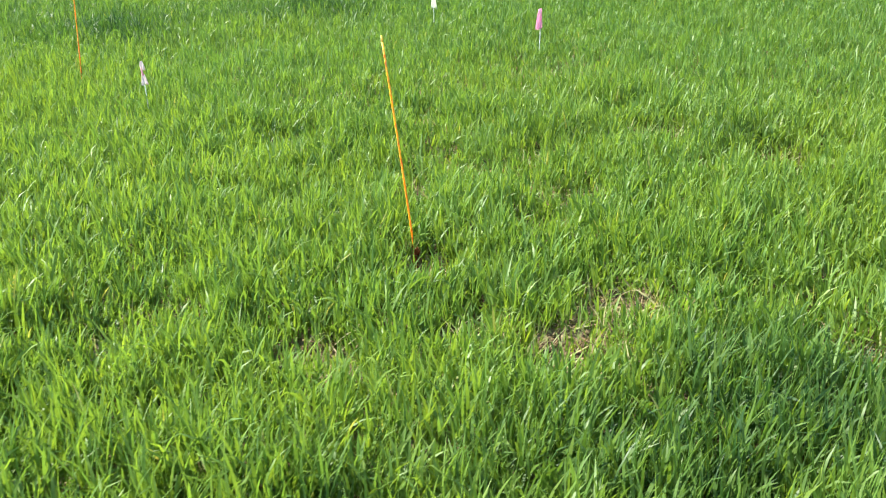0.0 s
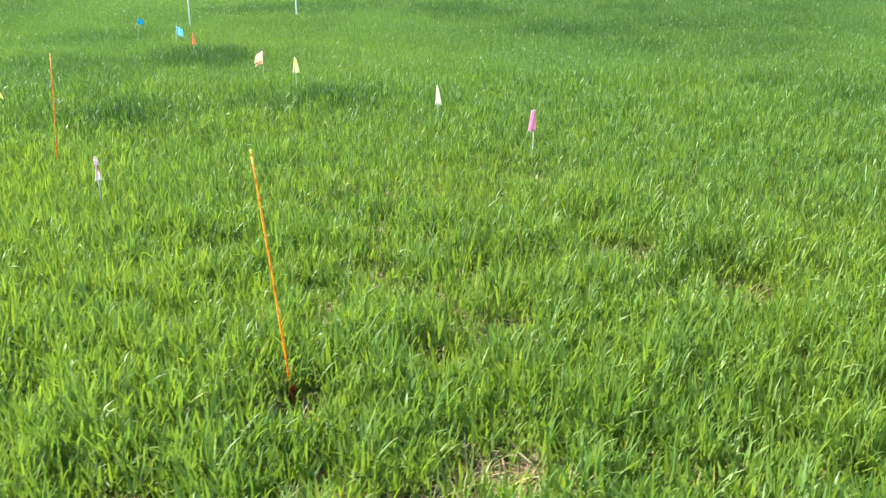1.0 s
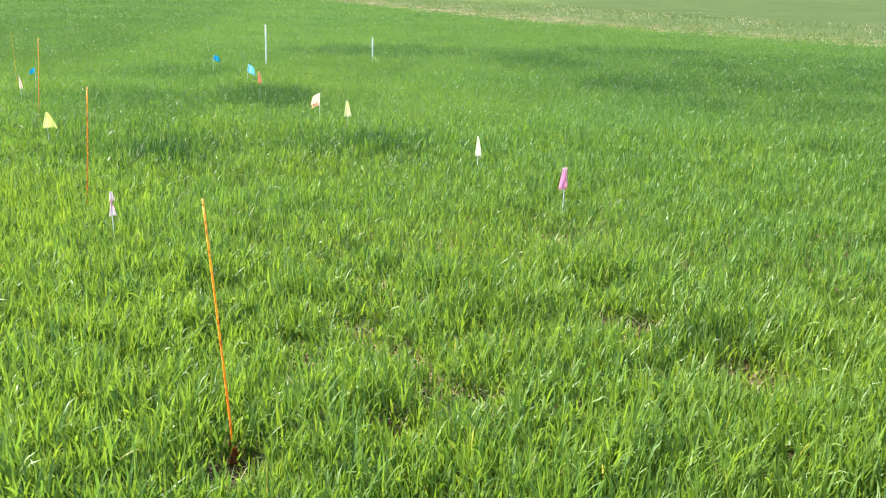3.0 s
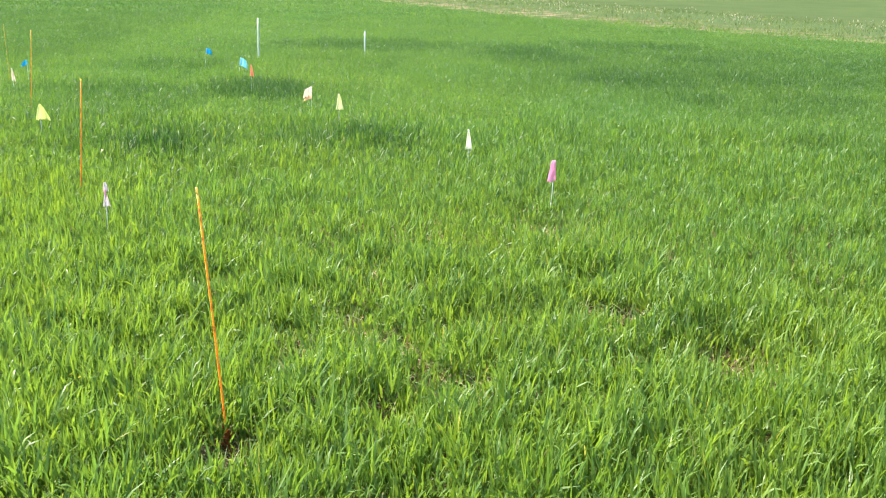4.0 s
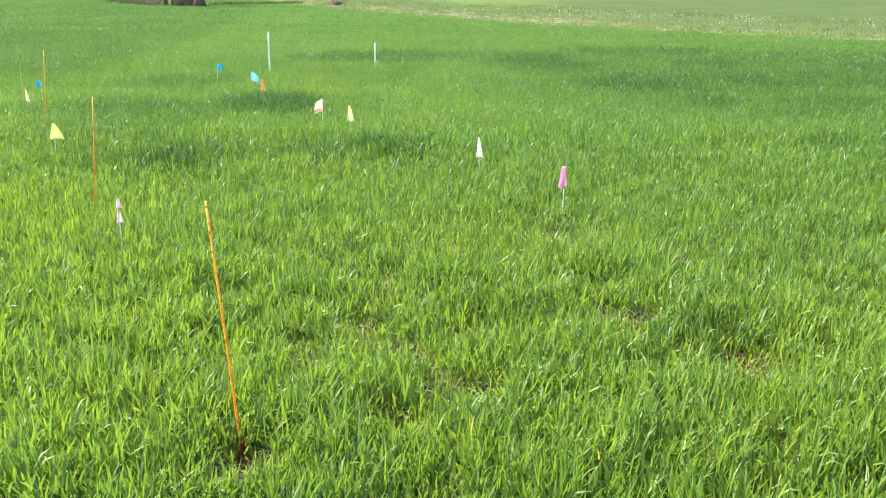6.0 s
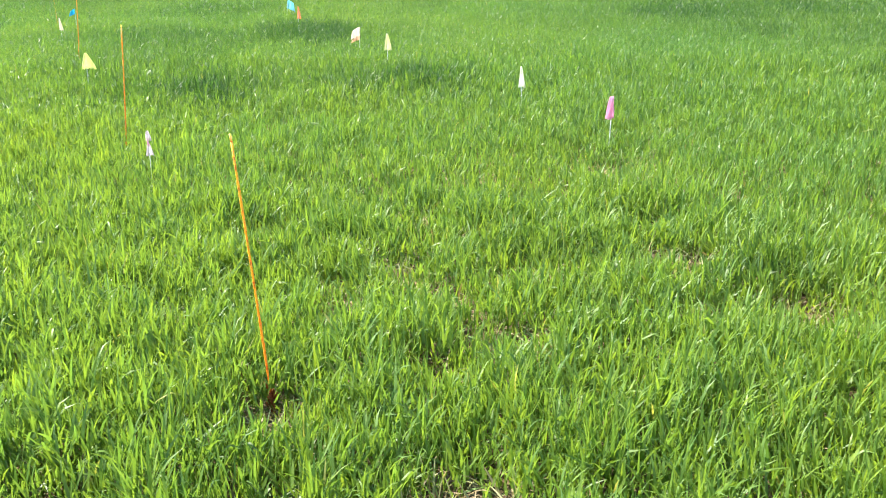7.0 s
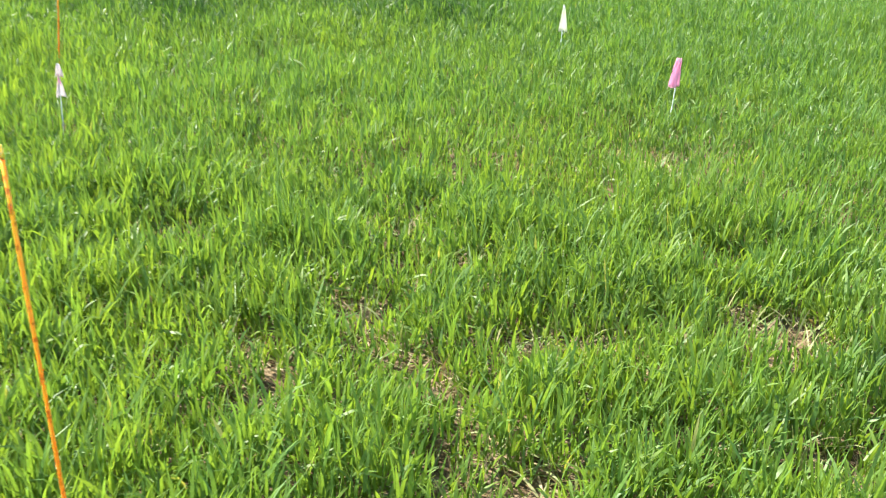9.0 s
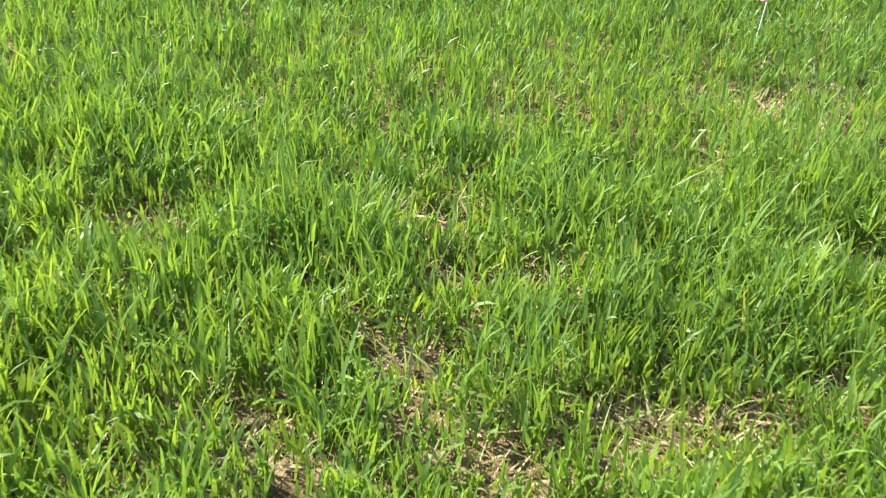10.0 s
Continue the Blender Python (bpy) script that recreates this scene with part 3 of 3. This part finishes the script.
def marker_flag(x, y, top, lean, colour, label, yaw, wide, drop, hold=0.3, wave=0.010, gather=0.75, hoist=0.0):
    """A survey flag: a thin plastic sheet on the upper end of a wire, hanging in folds. wide, drop: its breadth below and its fall;
    hold: where across the sheet the wire is; gather: how far it is drawn together at the top; hoist: how far its outer side hangs down."""
    root = new("marker_flag")
    root.location = (x, y, ground_z(x, y))
    head = Vector((lean[0], lean[1], top))
    part("wire", tube(bmesh.new(), [head * s + Vector((0.004 * math.sin(3 * s), 0, 0)) for s in (-0.15, 0.2, 0.45, 0.7, 0.9, 1.0)], [0.0027] * 6, 6), MAT_WIRE, root, "thin grey wire stem")
    d = Vector((math.cos(radians(yaw)), math.sin(radians(yaw)), 0))
    s = Vector((-d.y, d.x, 0))

    def sheet(v0, v1, breadth, seed, film=colour):
        rng = random.Random(seed)
        ph, ragged = rng.uniform(0, 6), [rng.uniform(-1, 1) for _ in range(16)]
        nu, nv, grid = 12, 9, []
        bm = bmesh.new()
        for j in range(nv + 1):
            v = j / nv
            row = []
            for i in range(nu + 1):
                u = i / nu
                span = breadth * (1 - gather + gather * v ** 0.75)
                foot = head * (1 - (v0 + (v1 - v0) * v) * drop / top)
                out = (u - hold) * span
                fold = wave * math.sin(ph + 8.0 * u + 1.5 * v) * (0.3 + 0.7 * v) + 0.35 * wave * math.sin(2 * ph + 5 * v + 15 * u)
                sag = -hoist * max(0.0, u - hold) ** 1.3 - 0.05 * drop * v * ragged[i] - 0.10 * drop * v * abs(u - hold)
                row.append(bm.verts.new(foot + d * out + s * fold + Vector((0, 0, sag))))
            grid.append(row)
        for r0, r1 in zip(grid, grid[1:]):
            for i in range(nu):
                bm.faces.new((r0[i], r0[i + 1], r1[i + 1], r1[i]))
        ob = part("flag", bm, FILM[film], root)
        ob.modifiers.new("thickness", "SOLIDIFY").thickness = 0.0006
        return ob

    return tagged(root, label, "marker flag", "survey flags in the plots"), sheet


def flag(*args, seed=1, **more):
    root, sheet = marker_flag(*args, **more)
    sheet(0.0, 1.0, args[7], seed)
    return root


stake(-0.173, 1.972, (-0.097, 0.030, 0.902), "slim orange stake leaning out of the wheat, frayed at its foot", True, radius=0.0038)
stake(-3.02, 5.24, (0.035, 0.05, 0.885), "slim weathered orange stake upright in the wheat", radius=0.0044, skin=MAT_OCHRE)
stake(-6.6, 9.4, (0.09, 0.0, 1.0), "slim weathered orange stake standing among distant wheat", radius=0.0044, skin=MAT_OCHRE)
stake(-8.7, 11.7, (-0.03, 0.0, 0.95), "faint thin orange stake tilted in distant wheat", radius=0.0012, skin=MAT_OCHRE)

flag(0.279, 5.907, 0.420, (0.014, 0.0), "pink", "bright pink survey flag drooping on its wire", 48, 0.075, 0.145, hold=0.55, wave=0.014, gather=0.55, seed=2)
flag(-0.66, 7.30, 0.395, (0.0, 0.0), "white", "pale cream-white survey flag hanging to a point", 48, 0.066, 0.165, hold=0.35, wave=0.006, gather=0.9, seed=3)
flag(-2.58, 9.24, 0.44, (0.0, 0.0), "cream", "pale yellow survey flag in the wheat", 48, 0.085, 0.17, hold=0.35, gather=0.85, seed=4)
two_tone, two_tone_sheet = marker_flag(-3.38, 10.38, 0.40, (0.01, 0.0), "salmon", "white and salmon survey flag spread by the wind", 222, 0.13, 0.14, hold=0.1, wave=0.016, gather=0.35, hoist=0.04)
two_tone_sheet(0.0, 0.72, 0.125, 5)
two_tone_sheet(0.72, 1.0, 0.12, 5, "peach")
flag(-5.24, 12.58, 0.45, (0.0, 0.0), "orange", "orange survey flag in the wheat", 40, 0.06, 0.17, hold=0.25, gather=0.8, seed=6)
flag(-6.66, 14.98, 0.37, (0.06, 0.0), "cyan", "light blue survey flag tilted on its wire", 40, 0.14, 0.14, hold=0.05, wave=0.02, gather=0.3, hoist=0.06, seed=7)
flag(-8.02, 16.31, 0.42, (0.05, 0.0), "blue", "blue crumpled survey flag in the wheat", 40, 0.12, 0.10, hold=0.05, wave=0.03, gather=0.3, hoist=0.03, seed=8)
flag(-4.89, 7.32, 0.415, (0.0, 0.0), "yellow", "yellow survey flag hanging as a triangle", 42, 0.135, 0.15, hold=0.3, wave=0.012, gather=0.9, seed=9)
flag(-7.76, 10.6, 0.42, (-0.02, 0.0), "salmon", "pale orange survey flag far in the field", 45, 0.05, 0.16, hold=0.3, gather=0.85, seed=10)
flag(-8.66, 12.06, 0.42, (0.0, 0.0), "blue", "small blue survey flag far in the field", 225, 0.09, 0.075, hold=0.05, wave=0.03, gather=0.3, hoist=0.04, seed=11)
torn, torn_sheet = marker_flag(-2.112, 4.21, 0.400, (-0.022, 0.03), "pale", "pale pink torn survey flag in two strips", 46, 0.05, 0.140, hold=0.35, wave=0.007, gather=0.7)
torn_sheet(0.0, 0.36, 0.035, 12)
torn_sheet(0.30, 0.60, 0.014, 14, "pink")
torn_sheet(0.54, 1.0, 0.043, 13)


def white_post(x, y, tall, label):
    root = new("white_post")
    root.location = (x, y, ground_z(x, y))
    part("shaft", tube(bmesh.new(), [(0, 0, -0.1), (0, 0, 0.3 * tall), (0.003, 0, 0.7 * tall), (0.004, 0, tall - 0.01)], [0.0165, 0.016, 0.016, 0.0155], 14), MAT_WHITE_POST, root)
    part("cap", tube(bmesh.new(), [(0.004, 0, tall - 0.03), (0.004, 0, tall - 0.006), (0.004, 0, tall)], [0.018, 0.018, 0.014], 14), MAT_WHITE_POST, root)
    return tagged(root, label, "post", "white plot posts")


white_post(-7.98, 18.56, 0.93, "tall white plastic post in the green wheat")
white_post(-6.64, 21.43, 0.62, "short white plastic post in the green wheat")


# ---- the verge and what stands behind it ----
def verge_growth():
    rng = np.random.default_rng(41)
    n = 90000
    along, across = rng.uniform(-30, 140, n), rng.uniform(0.2, 18.0, n)
    x = VERGE_X + VERGE_D.x * along + VERGE_N.x * across
    y = VERGE_Y + VERGE_D.y * along + VERGE_N.y * across
    clump = value_noise(x, y, 1.3, 51) * value_noise(x, y, 0.5, 52)
    keep = rng.random(n) < np.clip(2.2 * clump, 0, 1)
    x, y, clump = x[keep], y[keep], clump[keep]
    n = len(x)
    dry = value_noise(x, y, 2.0, 53)
    ob = leaves("verge_grass", MAT_VERGE, np.stack([x, y, height(x, y) - 0.01], 1), rng.uniform(0, 6.283, n), rng.uniform(0.10, 0.26, n) * (0.5 + 1.3 * clump),
                rng.uniform(0.02, 0.05, n), np.abs(rng.normal(0.3, 0.2, n)), rng.uniform(0.1, 0.9, n), 1, np.clip(dry * 1.1 - 0.2, 0, 0.9), (rng.random(n) < 0.25) * 0.8, rng)
    tagged(ob, "rough half-dry grass on the field verge", "grass", kind="stuff")


def seed_heads():
    """Pale dry heads of weeds that stand over the verge."""
    rng = np.random.default_rng(43)
    n = 3600
    along, across = rng.uniform(-28, 50, n), np.abs(rng.normal(8.5, 3.0, n))
    x = VERGE_X + VERGE_D.x * along + VERGE_N.x * across
    y = VERGE_Y + VERGE_D.y * along + VERGE_N.y * across
    keep = rng.random(n) < np.clip(3.0 * (value_noise(x, y, 2.6, 55) - 0.52), 0, 1)
    x, y = x[keep], y[keep]
    n = len(x)
    z = height(x, y) + rng.uniform(0.15, 0.42, n)
    ob = leaves("seed_heads", MAT_SEED, np.stack([x, y, z], 1), rng.uniform(0, 6.283, n), rng.uniform(0.06, 0.15, n), rng.uniform(0.035, 0.07, n),
                np.abs(rng.normal(0.2, 0.2, n)), rng.uniform(0.1, 0.9, n), 3, np.full(n, 0.9), np.zeros(n), rng)
    tagged(ob, "pale dry seed heads of weeds on the verge", "weeds", kind="stuff")


verge_growth()
seed_heads()


def limb(bm, start, way, length, radius, rng, depth, sides=6):
    pts, rad, p, d = [Vector(start)], [radius], Vector(start), Vector(way).normalized()
    for i in range(1, 6):
        d = (d + Vector((rng.gauss(0, 0.13), rng.gauss(0, 0.13), 0.05 + rng.gauss(0, 0.07)))).normalized()
        p = p + d * length / 5
        pts.append(p.copy())
        rad.append(radius * (1 - 0.15 * i))
    tube(bm, pts, rad, sides)
    if depth:
        for i in (2, 3, 4, 5, 5):
            side = Vector((rng.gauss(0, 1), rng.gauss(0, 1), rng.uniform(0.1, 0.8))).normalized()
            limb(bm, pts[i], (d + side * 0.9), length * rng.uniform(0.45, 0.7), rad[i] * 0.6, rng, depth - 1, max(3, sides - 1))


def bare_tree(x, y, girth, tall, seed, label):
    rng = random.Random(seed)
    root = new("bare_tree")
    root.location = (x, y, ground_z(x, y))
    bm = bmesh.new()
    pts = [(0.03 * math.sin(k), 0.04 * math.cos(2 * k), -0.15 + tall * k / 8) for k in range(9)]
    tube(bm, pts, [girth * (1.5, 1.12, 1.0, 0.96, 0.92, 0.88, 0.8, 0.7, 0.5)[k] for k in range(9)], 14)
    for v in bm.verts:
        k = 1 + 0.09 * math.sin(9 * math.atan2(v.co.y, v.co.x) + 1.5 * v.co.z)
        v.co.x, v.co.y = v.co.x * k, v.co.y * k
    part("trunk", bm, MAT_BARK, root)
    crown = bmesh.new()
    for k in range(6):
        a = k * 2.4
        limb(crown, (0, 0, tall * (0.5 + 0.05 * k)), (math.cos(a), math.sin(a), rng.uniform(0.5, 1.2)), tall * rng.uniform(0.45, 0.7), girth * 0.32, rng, 2)
    part("crown", crown, MAT_BARK, root, "leafless brown limbs and twigs")
    return tagged(root, label, "tree")


def shrub(x, y, wide, tall, seed, label, skin):
    rng = random.Random(seed)
    root = new("shrub")
    root.location = (x, y, ground_z(x, y))
    bm, inner = bmesh.new(), bmesh.new()
    for k in range(110):
        a, r = rng.uniform(0, 6.283), wide * math.sqrt(rng.random())
        out = Vector((math.cos(a), math.sin(a), 0))
        h0 = tall * rng.uniform(0.55, 1.0) * (1.05 - 0.45 * (r / wide) ** 2)
        pts = [out * r * (0.55 + 0.1 * i) + Vector((rng.gauss(0, 0.05), rng.gauss(0, 0.05), h0 * i / 4)) for i in range(5)]
        tube(bm, pts, [0.022, 0.02, 0.016, 0.012, 0.006], 4)
        for i in (1, 2, 3, 3):
            side = Vector((rng.gauss(0, 1), rng.gauss(0, 1), 0.9)).normalized()
            tube(inner, [pts[i], pts[i] + side * 0.25 * tall, pts[i] + side * 0.36 * tall + Vector((0, 0, 0.1))], [0.012, 0.009, 0.004], 3)
    part("branch_clump", bm, skin, root)
    part("twig_clump", inner, skin, root)
    return tagged(root, label, "shrub", "bare shrubs by the tree")


bare_tree(-55.9, 101.2, 0.50, 7.5, 61, "thick bare brown tree trunk at the field edge")
bare_tree(-60.6, 103.4, 0.17, 6.0, 62, "grey-brown leafless tree among bare shrubs")
bare_tree(-62.4, 104.8, 0.22, 6.0, 63, "grey-brown leafless tree among bare shrubs")
for sx, sy, sw, st_, sk in ((-57.8, 102.4, 1.0, 2.6, 71), (-59.4, 103.0, 1.1, 2.9, 72), (-65.0, 106.6, 1.5, 1.5, 73), (-68.0, 109.0, 1.6, 1.8, 74), (-72.4, 113.0, 2.2, 2.6, 75), (-78.0, 119.0, 2.8, 3.0, 76),
                            (-89.0, 137.0, 3.4, 3.0, 77), (-101.0, 148.0, 3.6, 3.0, 78), (-114.0, 160.0, 4.0, 3.2, 79)):
    shrub(sx, sy, sw, st_, sk, "leafless brown shrub at the edge of the field", MAT_DARK_TWIG if sk < 73 else MAT_TWIG)


def weeds_by_tree():
    rng = np.random.default_rng(81)
    n = 5200
    t = rng.random(n)
    x, y = -57 + 9.5 * t + rng.normal(0, 0.35, n), 106.5 + 2.2 * t + rng.normal(0, 0.5, n)
    keep = rng.random(n) < np.clip(2.2 * value_noise(x, y, 1.3, 57) - 0.7, 0, 1)
    x, y = x[keep], y[keep]
    n = len(x)
    ob = leaves("low_weeds", MAT_VERGE, np.stack([x, y, height(x, y) - 0.01], 1), rng.uniform(0, 6.283, n), rng.uniform(0.2, 0.42, n), rng.uniform(0.04, 0.1, n),
                np.abs(rng.normal(0.3, 0.2, n)), rng.uniform(0.3, 1.2, n), 2, rng.uniform(0, 0.3, n), rng.uniform(0.4, 1, n), rng)
    tagged(ob, "low dark green weeds beside the tree", "weeds", kind="stuff")


weeds_by_tree()


def brush_pile(x, y):
    rng = random.Random(91)
    root = new("brush_pile")
    root.location = (x, y, ground_z(x, y))
    heap, sticks = bmesh.new(), bmesh.new()
    bmesh.ops.create_icosphere(heap, subdivisions=3, radius=1.0)
    for v in heap.verts:
        k = 0.8 + 0.45 * noise.noise(v.co * 2.3)
        v.co = Vector((v.co.x * 0.65 * k, v.co.y * 0.5 * k, v.co.z * 0.5 * k))
    for _ in range(46):
        a = rng.uniform(0, 6.283)
        p = Vector((rng.gauss(0, 0.45), rng.gauss(0, 0.3), rng.uniform(0.05, 0.45)))
        d = Vector((math.cos(a), math.sin(a), rng.uniform(-0.05, 0.5))) * rng.uniform(0.3, 0.7)
        tube(sticks, [p, p + d * 0.5, p + d], [0.03, 0.025, 0.012], 5)
    part("heap", heap, MAT_BRUSH, root)
    part("stick_tangle", sticks, MAT_BRUSH, root)
    return tagged(root, "reddish brown heap of brush on the verge", "brush pile")


brush_pile(-40.3, 103.2)
